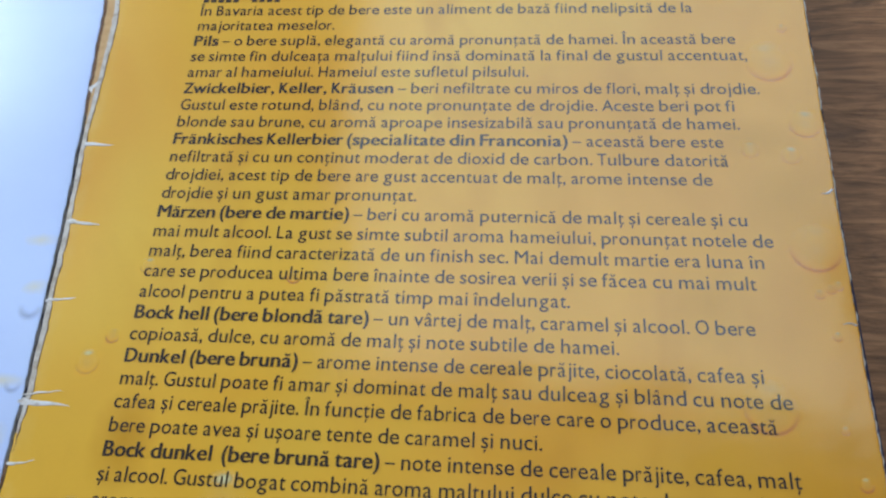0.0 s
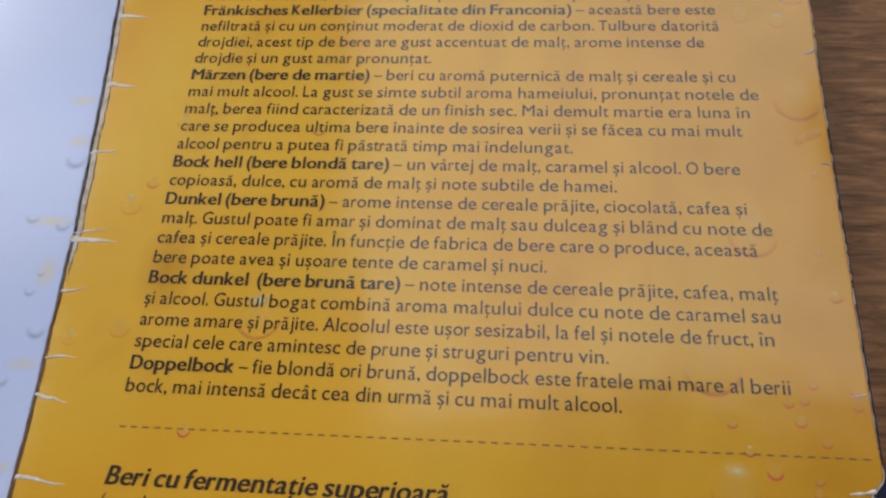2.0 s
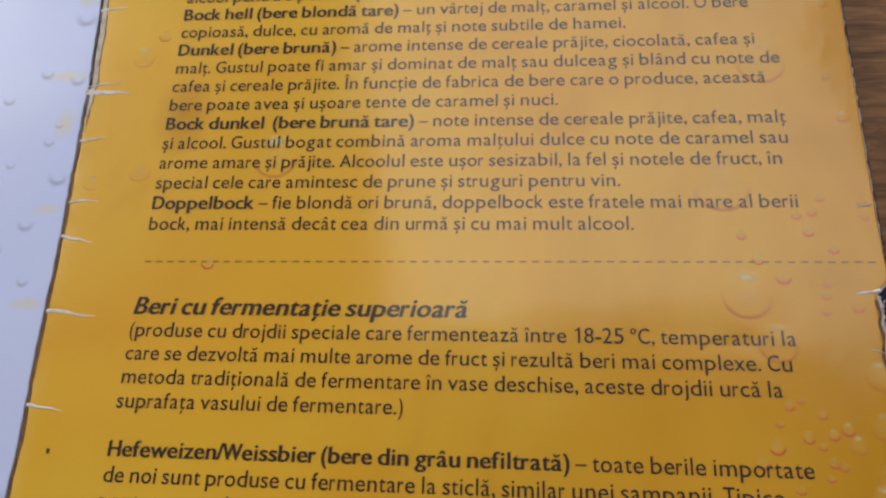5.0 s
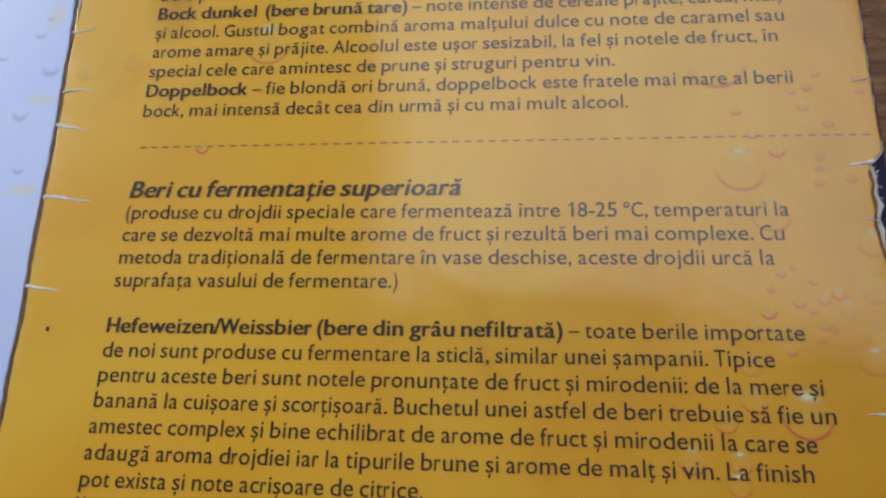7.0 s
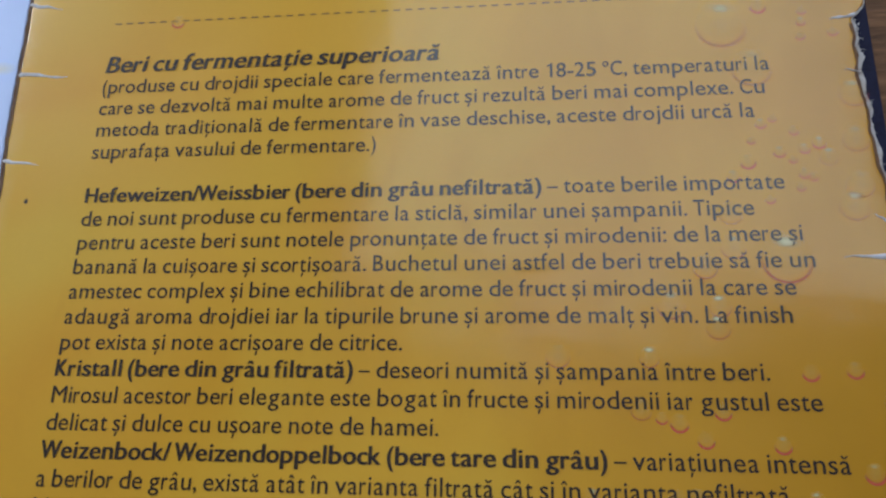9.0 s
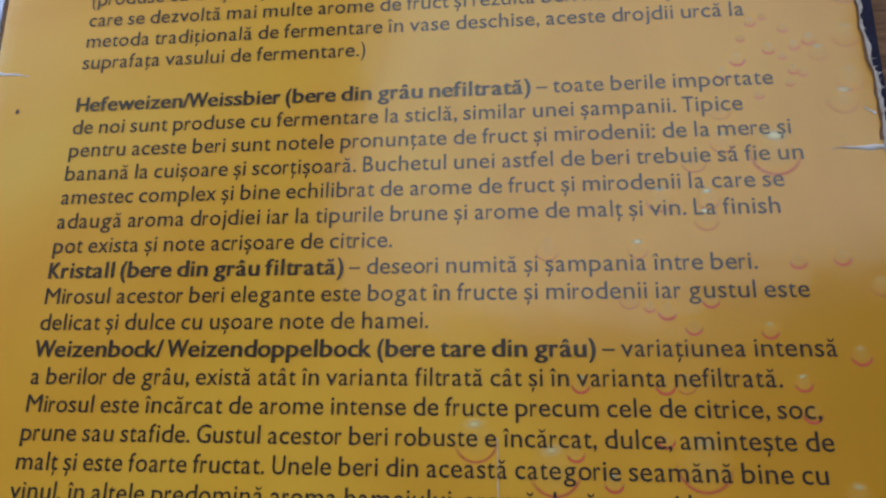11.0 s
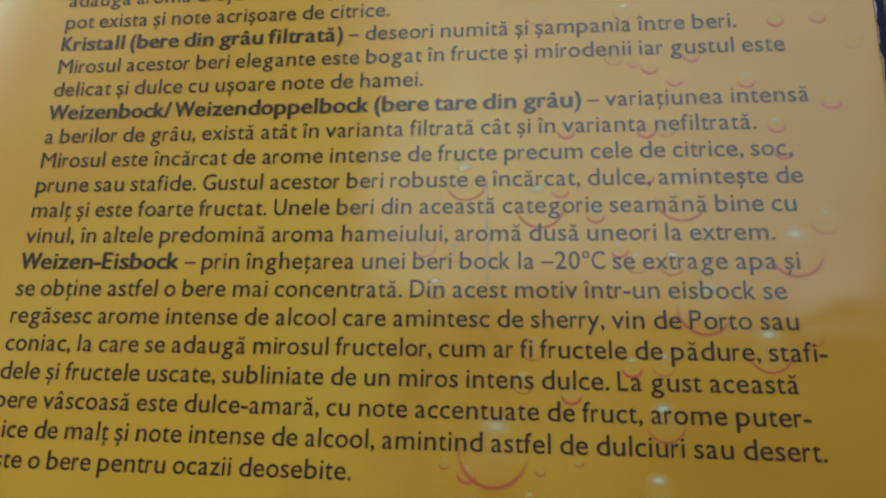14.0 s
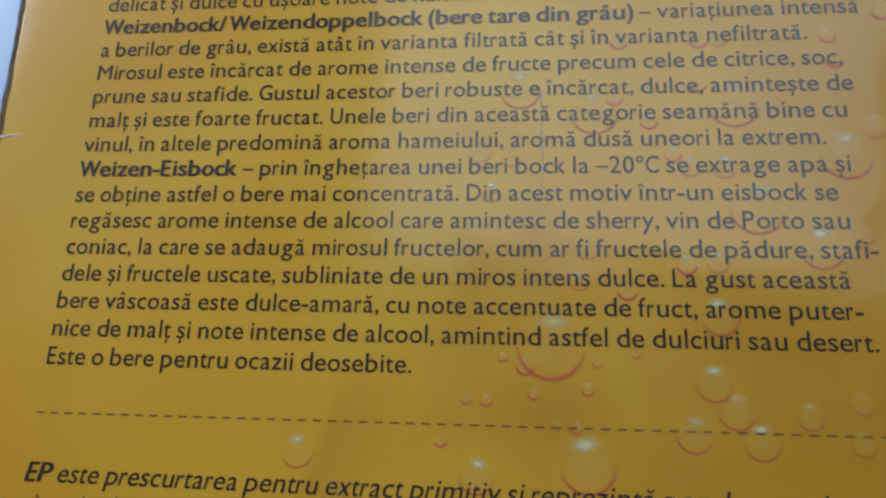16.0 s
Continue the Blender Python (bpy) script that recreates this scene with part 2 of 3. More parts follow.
M_BUBBLE, M_SMALL, M_DROP = bubble_print("bubble_print", 0.055, 0.60, 0.20), bubble_print("small_bubble_print", 0.15, 0.9, 0.08), droplet_print()
M_TABLE, M_FLOOR = table_wood(), floor_wood()
M_WALL, M_CEIL = plaster("wall_paint", (0.52, 0.48, 0.42)), plaster("ceiling_paint", (0.62, 0.58, 0.52))
M_FRAME = plaster("frame_paint", (0.75, 0.74, 0.72))
k = Mat("window_glass", 0.0, 1.45)
k.b.inputs["Transmission Weight"].default_value = 1.0
M_GLASS = k.m


# ---- mesh helpers ----
def part(name, bm, material, parent, label=""):
    me = bpy.data.meshes.new(name)
    bm.to_mesh(me)
    bm.free()
    me.materials.append(material)
    ob = new(name, me)
    ob.parent = parent
    return tagged(ob, label)


def mesh_part(name, verts, faces, material, parent, label="", smooth=False):
    me = bpy.data.meshes.new(name)
    me.from_pydata([tuple(v) for v in verts], [], faces)
    me.materials.append(material)
    if smooth:
        me.polygons.foreach_set("use_smooth", [True] * len(me.polygons))
    ob = new(name, me)
    ob.parent = parent
    return tagged(ob, label)


def box(bm, x0, x1, y0, y1, z0, z1, bevel=0.0):
    made = bmesh.ops.create_cube(bm, size=1.0, matrix=Matrix.LocRotScale(
        ((x0 + x1) / 2, (y0 + y1) / 2, (z0 + z1) / 2), None, (x1 - x0, y1 - y0, z1 - z0)))
    if bevel:
        edges = list({e for v in made["verts"] for e in v.link_edges})
        bmesh.ops.bevel(bm, geom=edges, offset=bevel, segments=3, affect="EDGES", profile=0.5)
    return bm


def boxes(*rows, bevel=0.0):
    bm = bmesh.new()
    for r in rows:
        box(bm, *r, bevel=bevel)
    return bm


# ---- room ----
# west wall set close so the added fill falls off across the page
RX, RY, TH = (-0.75, 2.3), (-2.2, 2.4), 0.2
for name, row in (("wall_north", (RX[0] - TH, RX[1] + TH, RY[1], RY[1] + TH, 0, CEIL)),
                  ("wall_south", (RX[0] - TH, RX[1] + TH, RY[0] - TH, RY[0], 0, CEIL)),
                  ("wall_east", (RX[1], RX[1] + TH, RY[0], RY[1], 0, CEIL)),
                  ):
    tagged(part(name, boxes(row), M_WALL, None), "plain painted plaster room wall", "wall", kind="structure")
tagged(part("wall_west", boxes((RX[0] - TH, RX[0], RY[0], SIDE[0], 0, CEIL), (RX[0] - TH, RX[0], SIDE[1], RY[1], 0, CEIL),
                               (RX[0] - TH, RX[0], SIDE[0], SIDE[1], 0, SIDE[2]), (RX[0] - TH, RX[0], SIDE[0], SIDE[1], SIDE[3], CEIL)), M_WALL, None),
       "plain painted plaster room wall", "wall", kind="structure")
tagged(part("floor", boxes((RX[0] - TH, RX[1] + TH, RY[0] - TH, RY[1] + TH, -0.1, 0)), M_FLOOR, None),
       "brown wooden floor under the table", "floor", kind="structure")
X0, X1, Y0, Y1 = RX[0] - TH, RX[1] + TH, RY[0] - TH, RY[1] + TH
tagged(part("ceiling", boxes((X0, WIN[0], Y0, Y1, CEIL, CEIL + 0.22), (WIN[1], X1, Y0, Y1, CEIL, CEIL + 0.22),
                             (WIN[0], WIN[1], Y0, WIN[2], CEIL, CEIL + 0.22), (WIN[0], WIN[1], WIN[3], Y1, CEIL, CEIL + 0.22)),
            M_CEIL, None), "off-white plaster ceiling with a roof window opening", "ceiling", kind="structure")
window = tagged(new("window_1"), "roof window with a white painted frame", "window", kind="structure")
zf = CEIL + 0.10
part("window_frame", boxes((WIN[0], WIN[0] + 0.05, WIN[2], WIN[3], zf, zf + 0.07), (WIN[1] - 0.05, WIN[1], WIN[2], WIN[3], zf, zf + 0.07),
                           (WIN[0] + 0.05, WIN[1] - 0.05, WIN[2], WIN[2] + 0.05, zf, zf + 0.07),
                           (WIN[0] + 0.05, WIN[1] - 0.05, WIN[3] - 0.05, WIN[3], zf, zf + 0.07)), M_FRAME, window)
pane = part("pane", boxes((WIN[0] + 0.05, WIN[1] - 0.05, WIN[2] + 0.05, WIN[3] - 0.05, zf + 0.03, zf + 0.036)), M_GLASS, window)
pane.visible_shadow = False
# frame and pane around the added fill light
window = tagged(new("fill_window"), "unseen side window added for fill light, with a white painted frame", "window", kind="structure")
xf = RX[0] - 0.14
part("window_frame", boxes((xf, xf + 0.06, SIDE[0], SIDE[0] + 0.06, SIDE[2], SIDE[3]), (xf, xf + 0.06, SIDE[1] - 0.06, SIDE[1], SIDE[2], SIDE[3]),
                           (xf, xf + 0.06, SIDE[0] + 0.06, SIDE[1] - 0.06, SIDE[2], SIDE[2] + 0.06),
                           (xf, xf + 0.06, SIDE[0] + 0.06, SIDE[1] - 0.06, SIDE[3] - 0.06, SIDE[3])), M_FRAME, window)
pane = part("pane", boxes((xf + 0.02, xf + 0.026, SIDE[0] + 0.06, SIDE[1] - 0.06, SIDE[2] + 0.06, SIDE[3] - 0.06)), M_GLASS, window)
pane.visible_shadow = False

# ---- table ----
TOP = 0.75
table = tagged(new("table"), "dark brown wooden table with visible grain under the menu", "table")
part("tabletop", boxes((-0.62, 0.78, -0.72, 0.30, TOP - 0.03, TOP), bevel=0.004), M_TABLE, table)
for lx in (-0.55, 0.65):
    for ly in (-0.65, 0.17):
        part("leg", boxes((lx, lx + 0.06, ly, ly + 0.06, 0, TOP - 0.03), bevel=0.004), M_TABLE, table)

# ---- menu booklet ----
mm = 0.001
ZP = 0.7538                                   # face of the printed page where it lies lowest
PY0, PY1 = -362.0, 34.0                       # foot and head of the page, in mm
menu = tagged(new("menu_booklet"), "worn open drinks menu with gold and white laminated pages", "menu")
menu.location = (0, 0, 0)


def lift(x, y):
    """How far the sagging booklet curls up from its lowest part, in mm."""
    u, v = min(max((x - 80) / 80, -1.35), 1.1), min(max((y + 170) / 100, -1.95), 2.05)
    return -0.117 * u * u - 0.817 * u * v + 1.882 * v * v


def wob(y, seed, scale, amp):
    return amp * noise.noise((y * scale, seed * 7.3, 0.5))


def left_edge(y):
    """The gold page's edge along the fold, in mm."""
    return -18.1 - 0.018 * (y + 257) - 4.9 * max(0.0, (y + 125) / 123) ** 1.6 + wob(y, 1, 0.09, 0.35) + wob(y, 2, 0.6, 0.2)


def right_edge(y):
    """The outer edge of the gold page, with the torn notch."""
    x = 157.5 + 0.004 * (y + 100) + wob(y, 3, 0.06, 0.3) + wob(y, 4, 0.9, 0.13)
    if y < -156.5:
        x -= 2.6 * min(1.0, (-156.5 - y) / 3.0) * (1.0 if y > -174 else max(0.35, 1 - (-174 - y) / 30))
        x += wob(y, 5, 0.5, 0.5) * (1 if y > -210 else 0.4)
    return x


def sheet(name, lo, hi, z, thick, material, parent, label="", step=0.6, drop_l=0.0, drop_r=0.0, y0=PY0, y1=PY1):
    """A thin sheet between two edges that are functions of y, bent down at its edges."""
    ny = int((y1 - y0) / step)
    offs = [0, 0.25, 0.6, 1.0, 1.6, 2.4, 3.4, 4.6, 6.0]
    verts, faces = [], []
    nx = 2 * len(offs) + 23
    for j in range(ny + 1):
        y = y0 + (y1 - y0) * j / ny
        a, b = lo(y), hi(y)
        n = 24
        xs = [a + o for o in offs] + [a + 6 + (b - a - 12) * i / n for i in range(1, n)] + [b - o for o in reversed(offs)]
        for x in xs:
            dl, dr = max(0.0, 1 - (x - a) / 5.0), max(0.0, 1 - (b - x) / 4.0)
            zz = z + (lift(x, y) - drop_l * dl * dl - drop_r * dr * dr) * mm
            verts.append((x * mm, y * mm, zz))
    n = nx * (ny + 1)
    for j in range(ny):
        for i in range(nx - 1):
            p = j * nx + i
            faces.append((p, p + 1, p + 1 + nx, p + nx))
    # underside and rim
    rim = [i for i in range(nx)] + [j * nx + nx - 1 for j in range(1, ny + 1)] + [ny * nx + i for i in range(nx - 2, -1, -1)] + [j * nx for j in range(ny - 1, 0, -1)]
    base = len(verts)
    for i in rim:
        x, y, zz = verts[i]
        verts.append((x, y, zz - thick * mm))
    m = len(rim)
    for q in range(m):
        r = (q + 1) % m
        faces.append((rim[q], base + q, base + r, rim[r]))
    return mesh_part(name, verts, faces, material, parent, label, smooth=True)


GUT = 0.85                                    # width of the open fold
sheet("back_cover", lambda y: -206.0, lambda y: 159.2, ZP - 0.0025, 0.8, M_COVER, menu, "dark navy cover board", 3.0)
sheet("inner_page", lambda y: left_edge(y) + 1.2, lambda y: 153.8, ZP - 0.0006, 1.8, M_SHEETS, menu, "", 3.0, y0=PY0 + 1.5, y1=PY1 - 1.5)
sheet("inner_page", lambda y: -203.0, lambda y: -27.5 + min(0.0, -0.09 * (y + 50)), ZP - 0.0006, 1.8, M_SHEETS, menu, "", 3.0, y0=PY0 + 1.5, y1=PY1 - 1.5)
gold = sheet("gold_page", left_edge, right_edge, ZP, 0.22, M_GOLD, menu, "glossy golden page printed with dark text and bubbles", 0.6, 0.08, 0.03)


def core_left(y):
    return left_edge(y) - 0.05


def core_right(y):
    x = right_edge(y) + 0.28 + wob(y, 6, 0.35, 0.35) + wob(y, 7, 1.6, 0.2)
    if -212 < y < -157:
        x += 0.6 * min(1.0, (-157 - y) / 6.0) * min(1.0, (212 + y) / 8.0) + wob(y, 8, 0.8, 0.5)
    return x


sheet("paper_core", core_left, core_right, ZP - 0.00024, 0.25, M_CORE, menu, "frayed white paper showing at the torn edge", 0.6, 0.08, 0.03)
white = sheet("white_page", lambda y: -205.0, lambda y: left_edge(y) - GUT + wob(y, 11, 0.3, 0.25), ZP + 0.0001, 0.25, M_WHITE, menu,
              "white page printed with pale water drops", 1.0, 0.3, 0.04)


# worn strip and thin line along the fold
def strip(name, lo, hi, z, y0, y1, material, parent, label="", step=0.5):
    verts, faces = [], []
    ny = int((y1 - y0) / step)
    for j in range(ny + 1):
        y = y0 + (y1 - y0) * j / ny
        a, b = lo(y), max(hi(y), lo(y) + 0.02)
        for x in (a, (a + b) / 2, b):
            dl = max(0.0, 1 - (x - left_edge(y)) / 5.0)
            verts.append((x * mm, y * mm, z + (lift(x, y) - 0.08 * dl * dl) * mm))
        if j:
            p = 3 * (j - 1)
            faces += [(p, p + 1, p + 4, p + 3), (p + 1, p + 2, p + 5, p + 4)]
    return mesh_part(name, verts, faces, material, parent, label, smooth=True)


def tan(y):
    """Outer border of the brown cloth band at the head of the fold."""
    return left_edge(y) + 2.3 * max(0.0, min(1.0, (y + 44) / 30)) + wob(y, 16, 0.2, 0.15)


def worn(y):
    w = 1.0 * max(0.0, min(1.0, (y + 122) / 14))
    return max(tan(y), left_edge(y)) + 0.3 + w + wob(y, 12, 0.12, 0.3) + wob(y, 13, 0.7, 0.15)


def crack(y):
    """Inner border of the dark crack strip, which widens and closes again."""
    return left_edge(y) - 0.9 - 0.25 * max(0.0, 1 - abs(y + 78) / 35) + wob(y, 17, 0.25, 0.2) + wob(y, 18, 1.1, 0.12)


# dark strips laid over the cracked fold paint in the shade of its gap
strip("crack_shade_strip", crack, lambda y: left_edge(y) - 0.28 + wob(y, 19, 0.4, 0.4) + wob(y, 23, 1.3, 0.2), ZP + 0.00005, -126, -38, M_CRACK, gold, "dark strip painting the shade in the crack along the fold")
strip("crack_shade_strip", lambda y: left_edge(y) - 0.95, lambda y: left_edge(y) + 0.1 + wob(y, 20, 0.3, 0.1), ZP + 0.00005, -38, PY1 - 1, M_LINE, gold)
strip("cloth_band", lambda y: left_edge(y) + 0.1, tan, ZP + 0.00005, -44, PY1 - 1, M_TAN, gold, "tan band bared at the fold")
strip("worn_fold", lambda y: max(tan(y), left_edge(y) + 0.02), worn, ZP + 0.00006, -118, PY1 - 1, M_WORN, gold, "print rubbed off along the fold")
strip("fold_line", worn, lambda y: worn(y) + 0.2 + wob(y, 14, 0.5, 0.22), ZP + 0.00007, -122, PY1 - 1, M_LINE, gold)
# below the worn part the brown strip stands in for shade in the fold
strip("fold_line", lambda y: left_edge(y) - 0.8 + wob(y, 21, 0.5, 0.3), lambda y: left_edge(y) + wob(y, 15, 0.2, 0.35), ZP + 0.00008, PY0 + 1, -124, M_LINE, gold)


# creases with the white core showing
def crease(x0, y0, x1, y1, width, rise, material=M_CORE, seed=0):
    """A tapering ridge of broken lamination from its wide end to its tip, in mm."""
    n = 14
    verts, faces = [], []
    d = Vector((x1 - x0, y1 - y0))
    side = Vector((-d.y, d.x)).normalized()
    for j in range(n + 1):
        t = j / n
        w = width * (1 - t) ** 0.7 * (0.75 + 0.5 * noise.noise((t * 5, seed, 0))) + 0.04
        c = Vector((x0, y0)) + d * t + side * (0.5 * noise.noise((t * 3, seed, 4)))
        a = left_edge(c.y)
        dl = max(0.0, 1 - (c.x - a) / 5.0)
        dr = max(0.0, 1 - (right_edge(c.y) - c.x) / 4.0)
        z = ZP / mm + lift(c.x, c.y) - 0.08 * dl * dl - 0.03 * dr * dr
        for s, h in ((-0.5, 0.05), (0.0, 0.07 + rise * (1 - t)), (0.5, 0.05)):
            q = c + side * (s * w)
            verts.append((q.x * mm, q.y * mm, (z + h) * mm))
        if j:
            p = 3 * (j - 1)
            faces += [(p, p + 1, p + 4, p + 3), (p + 1, p + 2, p + 5, p + 4)]
    return mesh_part("paper_fibre" if width < 0.5 and x0 > 150 else "crease", verts, faces, material, gold, "", smooth=True)


FOLD_CREASES = [(-25.8, -30.5, -23.2, -27.5, 2.2), (-22.9, -46.5, -15.4, -46.9, 1.1), (-22.3, -68.1, -13.8, -68.4, 1.4),
                (-22.1, -88.1, -15.2, -87.1, 1.0), (-21.9, -111.1, -9.9, -112.0, 1.5), (-21.6, -109.7, -12.4, -108.6, 0.7),
                (-20.6, -124.2, -14.6, -123.6, 0.6), (-20.2, -140.2, -12.9, -139.8, 0.6), (-20.2, -148.4, -12.4, -149.8, 1.0),
                (-19.8, -166.0, -8.4, -167.0, 1.1), (-19.6, -186.2, -11.6, -187.3, 0.8), (-18.5, -268.4, -13.3, -267.8, 0.8)]
for i, (a, b, c, d, w) in enumerate(FOLD_CREASES):
    crease(a - 0.3, b, c, d, 1.15 * w, 0.2, seed=i + 1.5)
EDGE_CREASES = [(157.2, -56.7, 154.4, -57.6, 0.7), (157.1, -87.7, 154.6, -88.2, 0.6), (156.6, -140.6, 153.4, -140.9, 0.6), (155.6, -158.8, 150.6, -159.7, 1.1),
                (155.8, -208.3, 147.0, -208.6, 1.2), (155.2, -201.9, 153.3, -200.4, 0.5), (155.0, -171.5, 152.0, -170.9, 0.5)]
for i, (a, b, c, d, w) in enumerate(EDGE_CREASES):
    crease(a, b, c, d, w, 0.4, seed=i + 40.5)

# brown strip paints the shade between the print and the torn core
strip("tear_shade", lambda y: right_edge(y) - 0.55 + wob(y, 22, 0.5, 0.35), right_edge, ZP + 0.00008, -207, -161, M_LINE, gold, "dark strip painting the shade along the torn rim")
crease(87.0, -259.5, 87.6, -282.0, 0.22, 0.05, M_WORN, 77.5)
for i in range(26):                            # loose fibres along the tear
    y = random.uniform(-206, -158)
    x = core_right(y) - random.uniform(0.0, 0.5)
    crease(x, y, x + random.uniform(0.2, 1.1), y + random.uniform(-0.9, 0.9), random.uniform(0.12, 0.35), 0.3, M_CORE, i * 3.1)


# ---- print ----
def printed(name, mat, x, y, a, b, dz, parent, turn=0.0, label=""):
    """A printed mark on a disc with the half axes a and b that follows the page, in mm."""
    rings, n = (2 if max(a, b) < 3 else 5), 22
    ca, sa = math.cos(turn), math.sin(turn)
    base = lift(x, y)
    verts, faces = [(0.0, 0.0, 0.0)], []
    for k in range(1, rings + 1):
        for i in range(n):
            u, v = k / rings * math.cos(i * math.tau / n), k / rings * math.sin(i * math.tau / n)
            verts.append((u, v, lift(x + ca * u * a - sa * v * b, y + sa * u * a + ca * v * b) - base))
    for i in range(n):
        faces.append((0, 1 + i, 1 + (i + 1) % n))
        for k in range(rings - 1):
            p, q = 1 + k * n + i, 1 + k * n + (i + 1) % n
            faces.append((p, p + n, q + n, q))
    ob = mesh_part(name, verts, faces, mat, parent, label)
    ob.matrix_basis = Matrix.LocRotScale((x * mm, y * mm, ZP + (base + dz) * mm), Euler((0, 0, turn)), (a * mm, b * mm, mm))
    return ob


HEAD_BUBBLES = [(151.4, -12.1, 1.1), (147.2, -22.1, 5.3), (153.4, -39.5, 3.5), (140.3, -46.5, 2.0), (149.3, -47.9, 2.1), (151.5, -70.9, 5.3), (0.8, -78.8, 1.9),
                (154.9, -79.5, 1.0), (153.3, -80.3, 1.0), (36.2, -80.6, 1.6), (150.9, -81.5, 1.0), (153.1, -90.6, 0.9), (-3.9, -95.8, 1.6), (-8.4, -101.9, 2.7),
                (138.0, -105.8, 5.2), (151.6, -109.7, 0.8), (153.8, -119.7, 1.3), (28.0, -128.8, 5.1), (-4.4, -132.4, 2.5), (-15.8, -135.3, 1.9), (126.9, -136.0, 5.8),
                (146.6, -138.9, 0.9), (154.8, -139.7, 1.1), (144.6, -142.0, 1.0), (141.4, -142.7, 1.0), (154.9, -143.0, 0.9), (143.4, -146.4, 1.1), (129.9, -147.3, 1.0),
                (147.9, -150.3, 1.0), (132.8, -152.6, 1.1), (15.4, -154.5, 1.4), (137.3, -156.3, 1.5)]
MIDDLE_BUBBLES = [(145.5, -157.6, 0.9), (145.1, -160.1, 0.9), (129.8, -160.1, 4.9), (150.9, -162.5, 1.0), (144.7, -163.3, 0.9), (134.8, -170.0, 3.8), (153.0, -176.0, 2.7),
                  (137.6, -180.9, 0.8), (135.4, -182.0, 1.0), (141.2, -183.6, 0.9), (133.3, -185.4, 0.8), (152.2, -185.5, 2.5), (145.5, -186.2, 1.2), (142.8, -187.3, 1.0),
                  (138.2, -187.9, 1.1), (146.9, -189.0, 1.7), (140.5, -189.4, 0.8), (132.3, -189.8, 1.4), (142.2, -192.3, 1.0), (129.4, -192.7, 1.2), (143.8, -193.0, 0.8),
                  (151.8, -194.6, 2.5), (141.3, -195.0, 0.8), (135.6, -197.3, 0.9), (150.2, -198.8, 2.7), (128.2, -199.9, 2.2), (128.1, -206.5, 2.2), (137.2, -208.8, 4.4),
                  (122.8, -210.2, 2.2), (116.3, -217.3, 2.5), (124.8, -217.5, 2.0), (124.2, -221.3, 2.1)]
LOWER_BUBBLES = [(96.0, -226.6, 2.1), (111.9, -226.7, 1.8), (146.1, -228.6, 1.4), (138.8, -229.1, 1.4), (151.6, -233.7, 1.7), (110.0, -235.7, 1.8), (123.7, -235.9, 1.4),
                 (113.4, -237.1, 1.0), (116.3, -237.9, 1.5), (120.5, -240.6, 1.4), (132.9, -241.2, 1.4), (146.8, -245.4, 1.6), (137.2, -249.9, 1.4), (118.5, -250.2, 1.7),
                 (115.1, -250.4, 1.6), (101.1, -250.4, 1.5), (138.0, -254.8, 1.5), (114.6, -259.3, 1.4), (83.3, -259.9, 3.6), (99.9, -261.7, 1.4), (120.4, -263.0, 4.4),
                 (96.4, -264.4, 4.2), (105.9, -266.2, 1.5), (143.2, -267.5, 2.2), (76.2, -271.8, 2.1), (109.7, -272.5, 1.4), (138.2, -272.8, 4.2), (81.6, -273.1, 1.7),
                 (112.4, -274.8, 1.8), (118.2, -274.9, 2.0), (78.4, -279.5, 1.8), (123.0, -282.4, 4.4)]
FOOT_BUBBLES = [(139.4, -286.7, 1.7), (132.6, -289.2, 3.5), (94.9, -289.6, 1.9), (116.0, -291.8, 1.8), (111.0, -292.3, 1.6), (93.4, -295.2, 1.7),
                (101.2, -296.8, 1.6), (115.8, -300.9, 3.0), (88.6, -306.2, 5.5), (102.2, -307.3, 0.7), (80.8, -308.3, 0.8), (96.1, -308.8, 0.8), (84.5, -309.6, 1.5),
                (114.2, -311.6, 2.8), (94.5, -313.1, 1.0), (136.0, -313.9, 1.8), (85.9, -314.0, 1.0), (74.9, -315.2, 0.9), (78.2, -315.3, 1.0), (117.3, -315.8, 2.8),
                (128.2, -316.1, 2.1), (89.5, -318.7, 0.8), (92.6, -319.1, 1.0), (110.7, -319.5, 2.8), (135.5, -320.0, 1.8), (120.7, -320.3, 2.7), (71.0, -321.9, 1.0),
                (47.5, -324.5, 2.6), (94.3, -324.8, 4.3), (76.9, -327.2, 2.7), (54.0, -330.4, 2.0)]
for i, (x, y, r) in enumerate(HEAD_BUBBLES + MIDDLE_BUBBLES + LOWER_BUBBLES + FOOT_BUBBLES):
    printed("printed_bubble", (M_FAINT_SMALL if y > -135 else M_SMALL) if r < 1.7 else M_FAINT if y > -200 else M_BUBBLE, x, y, r * 1.15, r * 1.15, 0.05 + (i % 7) * 0.001, gold, random.uniform(-0.15, 0.15))
for i, (x, y, r) in enumerate([(-32.9, -105.7, 2.2), (-28.6, -124.4, 1.8), (-26.9, -120.0, 1.3), (-24.4, -133.5, 2.9), (-29.8, -145.2, 2.5), (-25.6, -89.6, 3.4),
                               (-37.1, -130.4, 1.6), (-24.6, -107.4, 2.4), (-41.5, -113.0, 2.0), (-36.0, -151.5, 2.2), (-27.4, -159.0, 1.8), (-45.0, -135.0, 2.4)]):
    printed("printed_droplet", M_DROP, x, y, r, r, 0.16 + i * 0.001, white)
printed("ink_speck", M_INK, -12.9, -195.5, 0.42, 0.55, 0.06, gold)


def tilt(y):
    """Slope of a printed line across the page."""
    return 0.0052 * min(1.0, max(0.0, (-y - 10) / 130))


